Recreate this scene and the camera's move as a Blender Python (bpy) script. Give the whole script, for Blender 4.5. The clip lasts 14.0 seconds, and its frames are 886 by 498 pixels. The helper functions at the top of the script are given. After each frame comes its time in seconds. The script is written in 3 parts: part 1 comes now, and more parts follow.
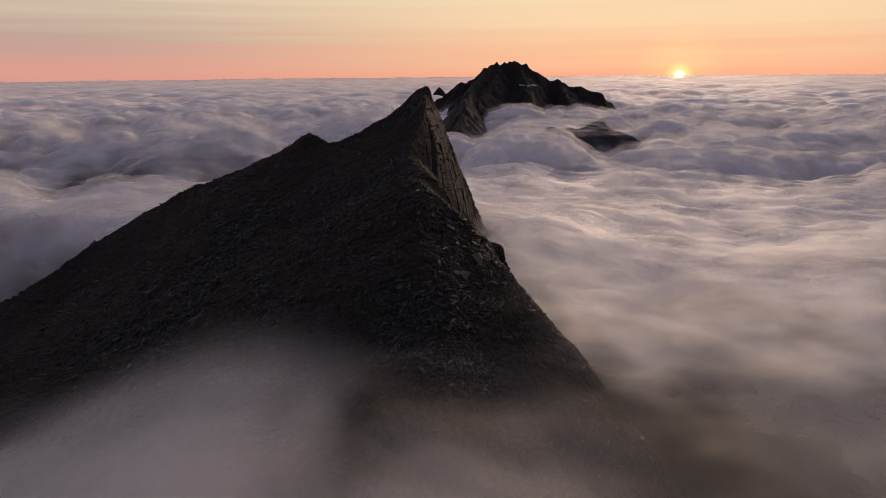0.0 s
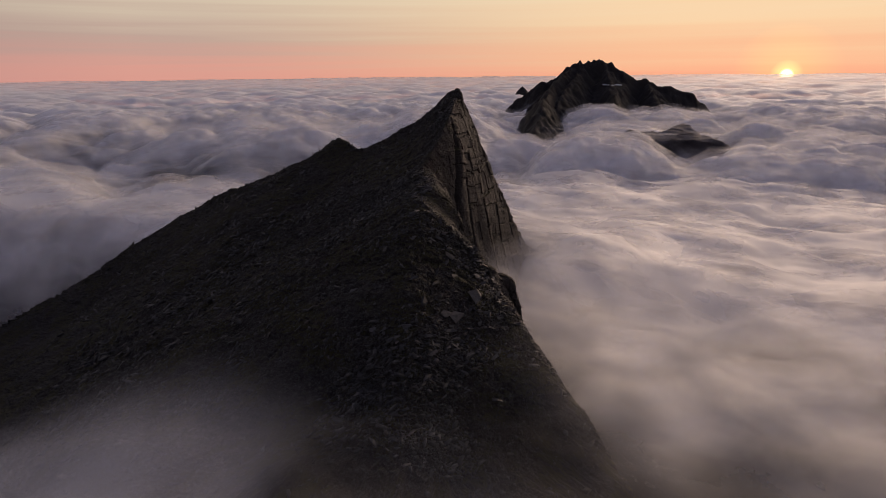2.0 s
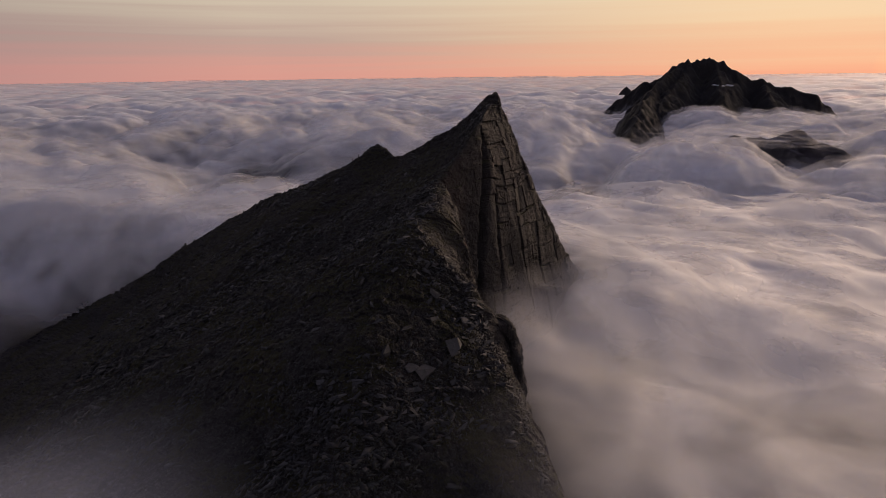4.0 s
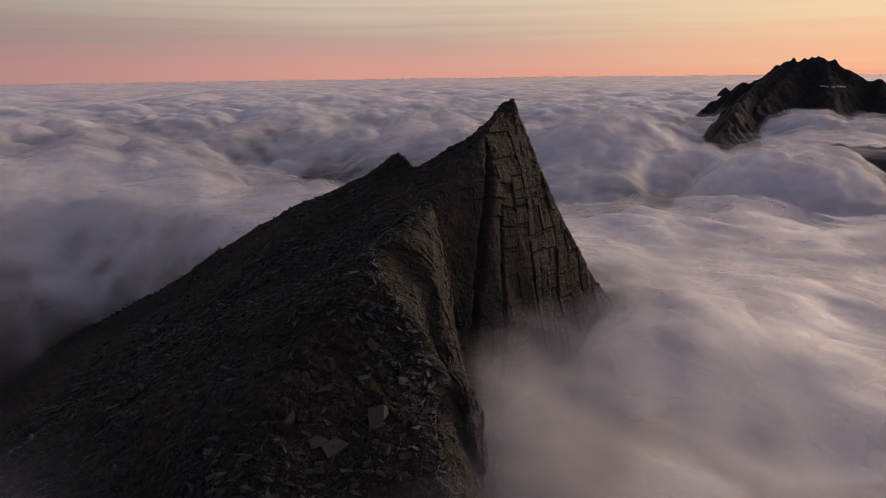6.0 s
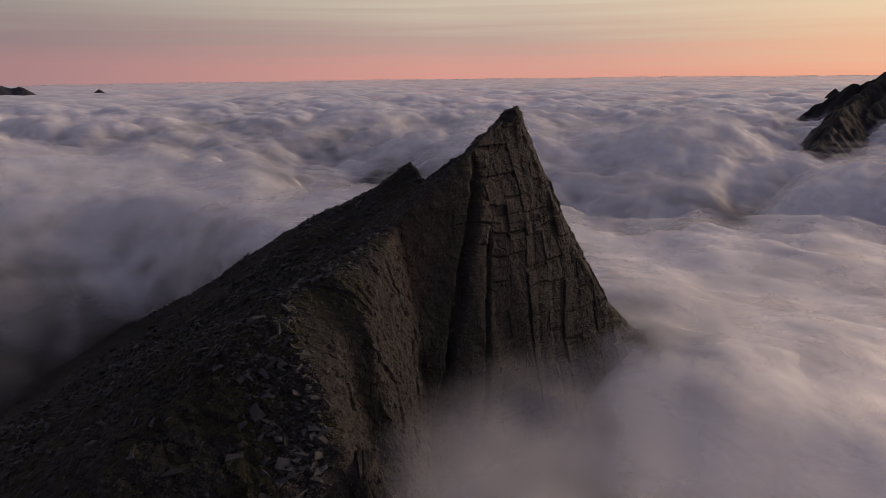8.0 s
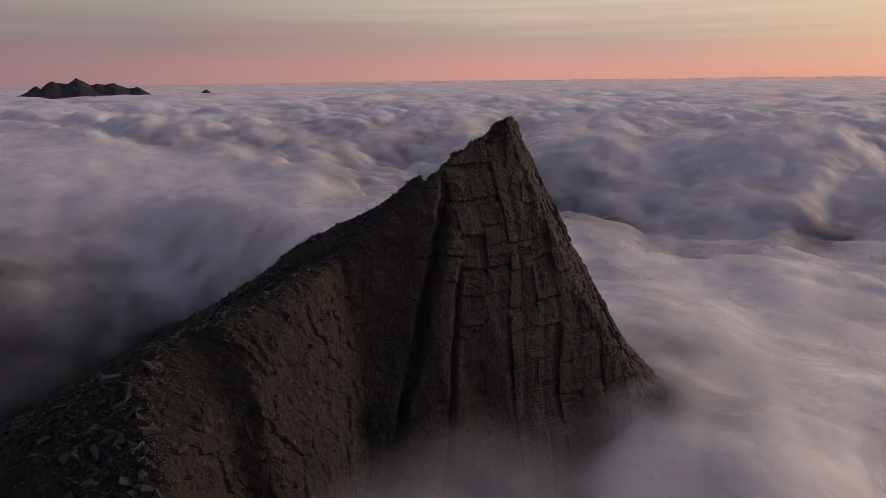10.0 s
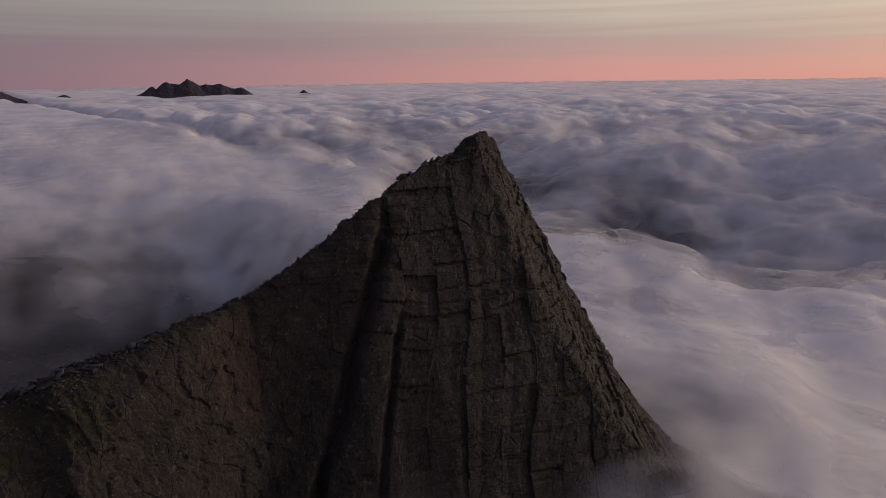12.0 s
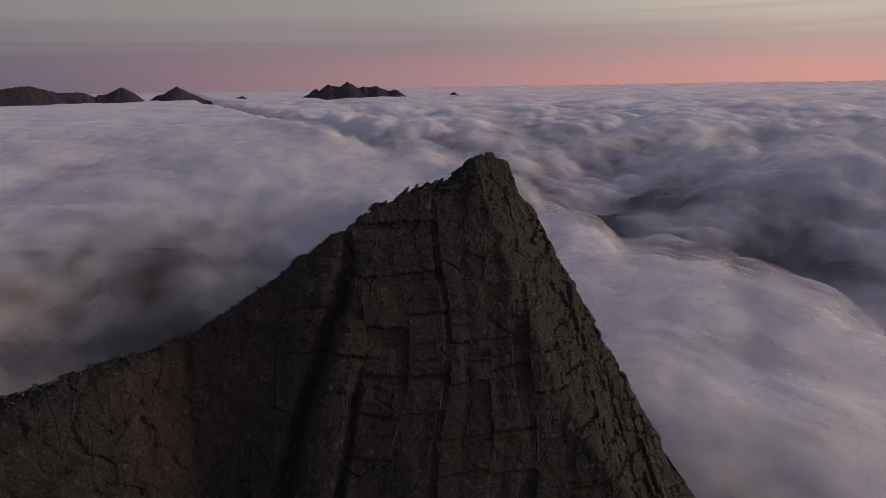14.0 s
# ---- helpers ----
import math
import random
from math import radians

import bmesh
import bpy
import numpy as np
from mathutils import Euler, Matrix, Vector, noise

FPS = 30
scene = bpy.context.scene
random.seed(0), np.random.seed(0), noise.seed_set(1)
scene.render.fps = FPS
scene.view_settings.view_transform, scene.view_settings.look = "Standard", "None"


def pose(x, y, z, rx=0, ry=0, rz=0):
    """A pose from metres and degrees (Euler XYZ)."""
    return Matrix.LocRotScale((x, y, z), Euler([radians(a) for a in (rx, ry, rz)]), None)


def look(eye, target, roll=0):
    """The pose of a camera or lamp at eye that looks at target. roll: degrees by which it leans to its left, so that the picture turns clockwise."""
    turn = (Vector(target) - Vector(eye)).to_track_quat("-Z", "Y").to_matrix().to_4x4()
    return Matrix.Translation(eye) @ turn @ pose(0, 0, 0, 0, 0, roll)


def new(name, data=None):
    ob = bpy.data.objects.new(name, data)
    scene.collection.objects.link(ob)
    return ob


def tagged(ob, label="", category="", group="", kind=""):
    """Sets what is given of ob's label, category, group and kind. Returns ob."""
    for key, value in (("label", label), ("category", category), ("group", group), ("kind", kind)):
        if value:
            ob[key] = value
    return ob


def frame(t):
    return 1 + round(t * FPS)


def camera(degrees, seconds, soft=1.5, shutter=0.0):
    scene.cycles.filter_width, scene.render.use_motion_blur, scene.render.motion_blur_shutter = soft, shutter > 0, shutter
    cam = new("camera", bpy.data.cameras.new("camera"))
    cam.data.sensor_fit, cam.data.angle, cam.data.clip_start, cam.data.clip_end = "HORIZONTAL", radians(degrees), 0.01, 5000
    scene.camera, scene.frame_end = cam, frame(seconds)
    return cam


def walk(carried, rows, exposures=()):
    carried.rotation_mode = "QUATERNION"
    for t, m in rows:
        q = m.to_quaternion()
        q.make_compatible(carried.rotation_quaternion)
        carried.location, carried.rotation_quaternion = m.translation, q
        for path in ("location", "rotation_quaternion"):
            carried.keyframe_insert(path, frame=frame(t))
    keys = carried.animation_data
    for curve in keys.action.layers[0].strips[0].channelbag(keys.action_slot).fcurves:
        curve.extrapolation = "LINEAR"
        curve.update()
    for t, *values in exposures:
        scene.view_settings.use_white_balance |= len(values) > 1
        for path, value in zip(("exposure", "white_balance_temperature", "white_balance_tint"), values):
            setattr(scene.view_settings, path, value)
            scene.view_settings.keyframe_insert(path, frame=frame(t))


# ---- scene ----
cam = camera(71.3, 14.0, 0.8)
METRES, EYE, TILT, LEAN, TURN = 200.0, 100.0, -16.0, 0.5, 0.0
ROWS = [
    (0.0, 0.0, 0.0, 0.0, 0.0, 0.0, -0.0),
    (0.5, 0.0205, 0.0295, 0.0092, 1.57, -0.02, -0.43),
    (1.0, 0.0421, 0.0576, 0.0182, 3.52, -0.06, -0.97),
    (1.5, 0.064, 0.0858, 0.0268, 5.52, -0.13, -1.52),
    (2.0, 0.0853, 0.1146, 0.0356, 7.67, -0.24, -2.08),
    (2.5, 0.1062, 0.1435, 0.0445, 9.99, -0.37, -2.7),
    (3.0, 0.1265, 0.1728, 0.0534, 12.34, -0.5, -3.33),
    (5.5, 0.2156, 0.3232, 0.1023, 22.98, -1.43, -6.14),
    (6.0, 0.23, 0.3553, 0.1124, 24.88, -1.66, -6.62),
    (6.5, 0.2436, 0.3876, 0.1225, 26.76, -1.9, -7.09),
    (7.0, 0.2558, 0.4205, 0.1326, 28.75, -2.17, -7.59),
    (7.5, 0.2668, 0.4538, 0.1428, 30.74, -2.44, -8.05),
    (8.0, 0.2764, 0.4874, 0.1531, 32.77, -2.73, -8.54),
    (10.5, 0.3067, 0.6565, 0.2051, 43.21, -4.42, -10.7),
    (11.0, 0.3091, 0.6902, 0.2156, 45.29, -4.82, -11.08),
    (11.5, 0.31, 0.7238, 0.2259, 47.43, -5.23, -11.46),
    (12.0, 0.3096, 0.7569, 0.2361, 49.65, -5.64, -11.86),
    (12.5, 0.3084, 0.7892, 0.246, 52.24, -6.17, -12.25),
    (13.0, 0.3063, 0.8209, 0.2557, 55.67, -6.87, -12.73),
    (13.5, 0.3023, 0.8512, 0.2654, 59.67, -7.72, -13.22),
    (14.0, 0.2962, 0.8804, 0.2746, 63.57, -8.57, -13.59),
]
walk(cam, [(t, pose(0, 0, EYE, TILT, LEAN, TURN) @ pose(METRES * x, METRES * y, METRES * z, 90 + pitch, roll, yaw)) for t, x, y, z, yaw, pitch, roll in ROWS],
     [(0.0, 0.10, 6600, 10), (3.0, 0.07, 6560, 10), (6.0, 0.05, 6450, 10), (8.0, 0.03, 6350, 10), (11.0, 0.0, 6230, 10), (14.0, -0.03, 5980, 10)])

# ---- sky and sun ----
SUN_AZ, SUN_EL = radians(20.2), radians(10.0)
SUN_DIR = Vector((math.sin(SUN_AZ) * math.cos(SUN_EL), math.cos(SUN_AZ) * math.cos(SUN_EL), math.sin(SUN_EL)))


class Nodes:
    """A small writer for node trees."""

    def __init__(self, tree):
        self.tree = tree
        tree.nodes.clear()

    def add(self, kind, inputs=None, **props):
        n = self.tree.nodes.new(kind)
        for k, v in props.items():
            setattr(n, k, v)
        for k, v in (inputs or {}).items():
            s = n.inputs[k]
            if isinstance(v, bpy.types.NodeSocket):
                self.tree.links.new(v, s)
            else:
                s.default_value = v
        return n

    def math(self, op, a, b=0.0, c=0.0, clamp=False):
        return self.add("ShaderNodeMath", {0: a, 1: b, 2: c}, operation=op, use_clamp=clamp).outputs[0]

    def ramp(self, fac, stops, mode="LINEAR"):
        n = self.add("ShaderNodeValToRGB", {0: fac})
        n.color_ramp.interpolation = mode
        e = n.color_ramp.elements
        while len(e) < len(stops):
            e.new(0.5)
        for el, (p, c) in zip(e, stops):
            el.position = p
            el.color = (c, c, c, 1) if isinstance(c, (int, float)) else (*c, 1)
        return n.outputs[0]

    def mix(self, fac, a, b, blend="MIX"):
        n = self.add("ShaderNodeMix", data_type="RGBA", blend_type=blend)
        for s, v in ((n.inputs[0], fac), (n.inputs[6], a), (n.inputs[7], b)):
            if isinstance(v, bpy.types.NodeSocket):
                self.tree.links.new(v, s)
            else:
                s.default_value = v if isinstance(v, (int, float)) else (*v, 1)
        return n.outputs[2]

    def noise(self, scale, detail=4.0, rough=0.5, vector=None, dist=0.0):
        i = {"Scale": scale, "Detail": detail, "Roughness": rough, "Distortion": dist}
        if vector is not None:
            i["Vector"] = vector
        return self.add("ShaderNodeTexNoise", i).outputs[0]


def srgb(r, g, b):
    return tuple((c / 255 / 12.92) if c <= 10 else ((c / 255 + 0.055) / 1.055) ** 2.4 for c in (r, g, b))


def make_world():
    world = bpy.data.worlds.new("dusk_sky")
    scene.world = world
    world.use_nodes = True
    g = Nodes(world.node_tree)
    way = g.add("ShaderNodeTexCoord").outputs["Generated"]
    sep = g.add("ShaderNodeSeparateXYZ", {0: way})
    el = g.math("MULTIPLY", g.math("ARCSINE", sep.outputs[2]), 180 / math.pi)
    # angle from the sun round the horizon, 0 towards it and 1 opposite
    flat = g.add("ShaderNodeVectorMath", {0: way, 1: (1, 1, 0)}, operation="MULTIPLY").outputs[0]
    flat = g.add("ShaderNodeVectorMath", {0: flat}, operation="NORMALIZE").outputs[0]
    dot = g.add("ShaderNodeVectorMath", {0: flat, 1: (math.sin(SUN_AZ), math.cos(SUN_AZ), 0)}, operation="DOT_PRODUCT").outputs["Value"]
    off = g.math("DIVIDE", g.math("ARCCOSINE", dot), math.pi)
    # long faint streaks of high haze, stretched along the horizon
    streak = g.add("ShaderNodeVectorMath", {0: way, 1: (0.8, 0.8, 42.0)}, operation="MULTIPLY").outputs[0]
    wisp = g.math("MULTIPLY", g.math("SUBTRACT", g.noise(1.6, 3, 0.5, streak, 0.3), 0.5), 4.2)
    tall = g.math("DIVIDE", g.math("ADD", el, g.math("ADD", wisp, 1.0)), 91.0, clamp=True)

    def column(*stops):
        return g.ramp(tall, [((e + 1) / 91, srgb(*c)) for e, c in stops])

    high = ((40, (122, 117, 134)), (90, (70, 75, 108)))
    towards = column((-1, (240, 168, 136)), (0.4, (241, 178, 142)), (2, (240, 190, 152)), (4, (241, 205, 165)), (8, (238, 217, 182)), (16, (320, 278, 236)), (28, (240, 212, 190)), *high)
    side = column((-1, (212, 150, 138)), (0.6, (212, 154, 141)), (2.2, (194, 156, 145)), (3.3, (186, 160, 148)), (6, (205, 189, 168)), (20, (176, 170, 168)), *high)
    cross = column((-1, (172, 130, 130)), (1, (168, 130, 130)), (3, (150, 128, 128)), (6, (160, 150, 142)), (20, (122, 120, 130)), *high)
    away = column((-1, (100, 93, 108)), (2, (112, 102, 112)), (3.5, (122, 113, 116)), (6, (142, 134, 128)), (20, (116, 111, 124)), (40, (104, 102, 124)), (90, (70, 75, 108)))
    c = g.mix(g.ramp(off, [(0.04, 0.0), (0.30, 1.0)], "EASE"), towards, side)
    c = g.mix(g.ramp(off, [(0.30, 0.0), (0.48, 1.0)]), c, cross)
    c = g.mix(g.ramp(off, [(0.48, 0.0), (0.68, 1.0)]), c, away)
    # the sun's disc and the glow round it
    near = g.add("ShaderNodeVectorMath", {0: way, 1: SUN_SEEN}, operation="DOT_PRODUCT").outputs["Value"]
    ang = g.math("MULTIPLY", g.math("ARCCOSINE", near), 180 / math.pi)
    disc = g.ramp(g.math("DIVIDE", ang, 4.0, clamp=True), [(0.0, (5.0, 4.0, 2.2)), (0.075, (4.0, 3.0, 1.2)), (0.13, (0.8, 0.42, 0.10)), (0.30, (0.22, 0.09, 0.005)), (1.0, (0, 0, 0))])
    c = g.mix(1.0, c, disc, "ADD")
    sky = g.add("ShaderNodeTexSky", sky_type="NISHITA", sun_disc=False, sun_elevation=radians(1.0), sun_rotation=SUN_AZ, altitude=600)
    lit = g.add("ShaderNodeBackground", {"Color": c, "Strength": 1.0})
    blue = g.add("ShaderNodeBackground", {"Color": sky.outputs[0], "Strength": 0.002})
    both = g.add("ShaderNodeAddShader", {0: lit.outputs[0], 1: blue.outputs[0]})
    g.add("ShaderNodeOutputWorld", {"Surface": both.outputs[0]})


SUN_SEEN = Vector((math.sin(SUN_AZ), math.cos(SUN_AZ), math.sin(radians(-0.55)))).normalized()
make_world()
sun = new("sun", bpy.data.lights.new("sun", "SUN"))
sun.data.energy, sun.data.angle, sun.data.color = 1.4, radians(20.0), (1.0, 0.72, 0.53)
scene.cycles.transparent_max_bounces = 32
sun.matrix_world = look(SUN_DIR * 1000, (0, 0, 0))

# ---- noise for relief ----


def lattice(ix, iy, iz, seed):
    h = (ix * 374761393 + iy * 668265263 + iz * 2147483647 + seed * 974634777) & 0xFFFFFFFF
    h = ((h ^ (h >> 13)) * 1274126177) & 0xFFFFFFFF
    h = ((h ^ (h >> 16)) * 2246822519) & 0xFFFFFFFF
    return ((h ^ (h >> 15)) & 0xFFFF) / 32767.5 - 1.0


def wave(p, size, seed=0):
    """Smooth noise from -1 to 1 with features of that size, at points p (n x 3)."""
    q = p / size
    i = np.floor(q).astype(np.int64)
    f = q - i
    u = f * f * f * (f * (f * 6 - 15) + 10)
    out = 0.0
    for a in (0, 1):
        for b in (0, 1):
            for c in (0, 1):
                wgt = (u[:, 0] if a else 1 - u[:, 0]) * (u[:, 1] if b else 1 - u[:, 1]) * (u[:, 2] if c else 1 - u[:, 2])
                out = out + wgt * lattice(i[:, 0] + a, i[:, 1] + b, i[:, 2] + c, seed)
    return out


def fbm(p, size, octaves=4, gain=0.5, seed=0):
    out, amp = 0.0, 1.0
    for k in range(octaves):
        out = out + amp * wave(p + 17.3 * k, size, seed + k)
        size, amp = size * 0.5, amp * gain
    return out


def cells(u, v, seed=0):
    """Irregular cells of about unit size: distance to the nearest edge, and a random number for each cell."""
    iu, iv = np.floor(u).astype(np.int64), np.floor(v).astype(np.int64)
    d1, d2, who = np.full(u.shape, 9.0), np.full(u.shape, 9.0), np.zeros(u.shape)
    for a in (-1, 0, 1):
        for b in (-1, 0, 1):
            cu, cv = iu + a, iv + b
            x = cu + 0.5 + 0.42 * lattice(cu, cv, 3, seed)
            y = cv + 0.5 + 0.42 * lattice(cu, cv, 7, seed)
            d = np.maximum(np.abs(u - x), np.abs(v - y)) * 0.6 + np.hypot(u - x, v - y) * 0.4
            nearer = d < d1
            d2 = np.where(nearer, d1, np.minimum(d2, d))
            who = np.where(nearer, lattice(cu, cv, 11, seed), who)
            d1 = np.where(nearer, d, d1)
    return d2 - d1, who


def joints(u, v, seed=0):
    """Upright columns of unit width cut into blocks of unit height: where in the block (0 to 1 up), distances to its side and end, its random number."""
    def cut(q, other, key):
        i = np.floor(q).astype(np.int64)
        i = np.where(q < i + 0.36 * lattice(i, other, key, seed), i - 1, i)
        lo = i + 0.36 * lattice(i, other, key, seed)
        hi = i + 1 + 0.36 * lattice(i + 1, other, key, seed)
        return i, (q - lo) / (hi - lo), np.minimum(q - lo, hi - q)
    iu, fu, du = cut(u, np.zeros(u.shape, np.int64), 5)
    iv, fv, dv = cut(v + 0.5 * lattice(iu, iu * 0, 9, seed), iu, 6)
    return fv, du, dv, lattice(iu, iv, 11, seed), lattice(iu, iu * 0, 13, seed)


def smooth(a, b, x):
    t = np.clip((x - a) / (b - a), 0, 1)
    return t * t * (3 - 2 * t)


def dome(x, y, cx, cy, rx, ry, turn=0.0):
    c, s = math.cos(radians(turn)), math.sin(radians(turn))
    dx, dy = x - cx, y - cy
    return np.exp(-(((dx * c + dy * s) / rx) ** 2 + ((dy * c - dx * s) / ry) ** 2))


def sheet_mesh(name, pts, rows, cols, material, closed=False, attributes=None, soft=True):
    """A mesh over a grid of points, rows x cols."""
    idx = np.arange(rows * cols, dtype=np.int32).reshape(rows, cols)
    if closed:
        idx = np.concatenate([idx, idx[:, :1]], 1)
    quads = np.stack([idx[:-1, :-1], idx[:-1, 1:], idx[1:, 1:], idx[1:, :-1]], -1).reshape(-1, 4)
    me = bpy.data.meshes.new(name)
    me.vertices.add(len(pts))
    me.vertices.foreach_set("co", np.ascontiguousarray(pts, np.float32).ravel())
    me.loops.add(quads.size)
    me.loops.foreach_set("vertex_index", quads.ravel())
    me.polygons.add(len(quads))
    me.polygons.foreach_set("loop_start", np.arange(0, quads.size, 4, dtype=np.int32))
    me.polygons.foreach_set("use_smooth", np.full(len(quads), soft))
    me.update(calc_edges=True)
    for key, values in (attributes or {}).items():
        me.attributes.new(key, "FLOAT", "POINT").data.foreach_set("value", np.ascontiguousarray(values, np.float32))
    me.materials.append(material)
    return me


# ---- materials ----


def material(name):
    m = bpy.data.materials.new(name)
    m.use_nodes = True
    return m, Nodes(m.node_tree)


def rock_material(name, dark, light, moss, rust=(0.042, 0.030, 0.026), scale=1.0, grow=0.5, streaks=0.0):
    """Lichen-speckled dark gneiss with rusty stains and thin turf on what lies flat."""
    m, g = material(name)
    geo = g.add("ShaderNodeNewGeometry")
    pos = geo.outputs["Position"]
    big = g.noise(0.035 * scale, 6, 0.6, pos)
    mid = g.noise(0.3 * scale, 9, 0.68, pos)
    fine = g.noise(3.0 * scale, 8, 0.72, pos)
    c = g.mix(g.ramp(mid, [(0.34, 0.0), (0.66, 1.0)]), dark, light)
    c = g.mix(g.math("MULTIPLY", g.ramp(big, [(0.53, 0.0), (0.66, 1.0)]), 0.65), c, rust)
    if streaks:
        # water marks that run down the face
        run = g.add("ShaderNodeVectorMath", {0: pos, 1: (0.55, 0.55, 0.035)}, operation="MULTIPLY").outputs[0]
        c = g.mix(g.math("MULTIPLY", g.ramp(g.noise(1.0, 6, 0.6, run), [(0.52, 0.0), (0.70, 1.0)]), streaks * 0.8), c, tuple(0.6 * v for v in dark))
        c = g.mix(g.math("MULTIPLY", g.ramp(g.noise(1.7, 5, 0.6, run), [(0.58, 0.0), (0.72, 1.0)]), streaks * 0.8), c, tuple(1.5 * v for v in light))
        # upright joints and short ledges in the face, with their shade put into the colour
        cliff = g.add("ShaderNodeAttribute", attribute_name="sheer").outputs["Fac"]
        sway = g.math("MULTIPLY", g.noise(0.10, 3, 0.5, pos), 4.5)
        along = g.math("ADD", g.add("ShaderNodeVectorMath", {0: pos, 1: (-0.30, 0.95, -0.22)}, operation="DOT_PRODUCT").outputs["Value"], g.math("MULTIPLY", sway, 0.35))
        tall = g.math("ADD", g.add("ShaderNodeSeparateXYZ", {0: pos}).outputs[2], g.math("ADD", sway, g.math("MULTIPLY", along, 0.04)))

        def cracks(x, y, width, height, gap, where, least, seen):
            v = g.add("ShaderNodeCombineXYZ", {0: x, 1: y})
            b = g.add("ShaderNodeTexBrick", {"Vector": v.outputs[0], "Scale": 1.0, "Mortar Size": gap, "Mortar Smooth": 0.35, "Brick Width": width, "Row Height": height,
                                             "Color1": (0, 0, 0, 1), "Color2": (1, 1, 1, 1), "Mortar": (0.5, 0.5, 0.5, 1)}, offset=0.37, offset_frequency=3)
            keep = g.ramp(g.noise(where, 3, 0.6, pos), [(least, 0.0), (least + 0.07, seen)])
            return g.math("MULTIPLY", b.outputs["Fac"], keep), b.outputs["Color"]

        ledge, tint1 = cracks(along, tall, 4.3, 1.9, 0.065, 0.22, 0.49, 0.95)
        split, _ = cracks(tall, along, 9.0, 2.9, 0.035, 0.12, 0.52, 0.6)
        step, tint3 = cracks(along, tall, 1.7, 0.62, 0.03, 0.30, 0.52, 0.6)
        rock = g.add("ShaderNodeAttribute", attribute_name="steep").outputs["Fac"]

        def shatter(across, up, line, least):
            """Irregular blocks: open joints, to be painted with their shade, and a tone for each block."""
            v = g.add("ShaderNodeCombineXYZ", {0: g.math("MULTIPLY", along, across), 1: g.math("MULTIPLY", tall, up)}).outputs[0]
            rim = g.add("ShaderNodeTexVoronoi", {"Vector": v, "Scale": 1.0}, feature="DISTANCE_TO_EDGE", voronoi_dimensions="2D").outputs[0]
            one = g.add("ShaderNodeTexVoronoi", {"Vector": v, "Scale": 1.0}, voronoi_dimensions="2D").outputs["Color"]
            keep = g.ramp(g.noise(0.25, 3, 0.6, pos), [(least, 0.0), (least + 0.08, 1.0)])
            return g.math("MULTIPLY", g.ramp(rim, [(0.0, 1.0), (line, 0.0)]), keep), g.add("ShaderNodeSeparateColor", {0: one}).outputs[0]

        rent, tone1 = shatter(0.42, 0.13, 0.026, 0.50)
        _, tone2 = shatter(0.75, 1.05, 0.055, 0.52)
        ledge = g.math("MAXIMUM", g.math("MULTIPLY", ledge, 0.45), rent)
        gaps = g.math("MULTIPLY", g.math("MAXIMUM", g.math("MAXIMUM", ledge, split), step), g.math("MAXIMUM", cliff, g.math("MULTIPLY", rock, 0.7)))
        slabs = g.math("ADD", g.math("MULTIPLY", g.math("ADD", tone1, tint1), 0.3), g.math("MULTIPLY", g.math("ADD", tint3, tone2), 0.15))
        c = g.mix(g.math("MULTIPLY", g.math("MULTIPLY", slabs, cliff), 0.30), c, tuple(1.35 * v for v in light))
        # shade inside joints and under ledges, painted as dark lines
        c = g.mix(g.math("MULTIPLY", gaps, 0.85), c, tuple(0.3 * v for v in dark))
        speck = g.ramp(g.noise(4.5, 3, 0.6, pos), [(0.65, 0.0), (0.70, 0.8)])
        c = g.mix(speck, c, (0.22, 0.21, 0.20))
        # the rusty scar beside the gully
        scar = g.add("ShaderNodeVectorMath", {0: pos, 1: (-6.5, 184.0, EYE - 29.0)}, operation="SUBTRACT").outputs[0]
        scar = g.add("ShaderNodeVectorMath", {0: scar, 1: (0.10, 0.13, 0.085)}, operation="MULTIPLY").outputs[0]
        gone = g.add("ShaderNodeVectorMath", {0: scar}, operation="LENGTH").outputs["Value"]
        patch = g.math("SUBTRACT", g.math("ADD", g.noise(0.35, 6, 0.65, pos), 0.45), gone)
        c = g.mix(g.ramp(patch, [(0.05, 0.0), (0.35, 0.45)]), c, (0.058, 0.038, 0.031))
    shards = 0.0
    if streaks:
        lie = g.add("ShaderNodeVectorMath", {0: pos, 1: (0.75, 1.05, 1.0)}, operation="MULTIPLY").outputs[0]
        bend = g.add("ShaderNodeVectorMath", {0: lie, 1: g.add("ShaderNodeTexNoise", {"Vector": pos, "Scale": 1.3, "Detail": 3.0}).outputs[1]}, operation="ADD").outputs[0]
        loose = g.math("SUBTRACT", 1.0, rock)
        for size, part in ((0.9, 0.3), (2.1, 0.5), (4.6, 0.6)):
            one = g.add("ShaderNodeTexVoronoi", {"Vector": bend, "Scale": size, "Randomness": 1.0})
            rim = g.add("ShaderNodeTexVoronoi", {"Vector": bend, "Scale": size, "Randomness": 1.0}, feature="DISTANCE_TO_EDGE").outputs[0]
            tone = g.add("ShaderNodeSeparateColor", {0: one.outputs["Color"]}).outputs[0]
            gap = g.ramp(rim, [(0.0, 1.0), (0.10, 0.0)])
            bare = g.math("MULTIPLY", loose, g.ramp(g.noise(0.16, 4, 0.6, pos), [(0.36, 0.25), (0.6, 1.0)]))
            c = g.mix(g.math("MULTIPLY", g.ramp(tone, [(0.62, 0.0), (1.0, part)]), bare), c, (0.095, 0.092, 0.092))
            c = g.mix(g.math("MULTIPLY", gap, g.math("MULTIPLY", bare, 0.6)), c, tuple(0.4 * v for v in dark))
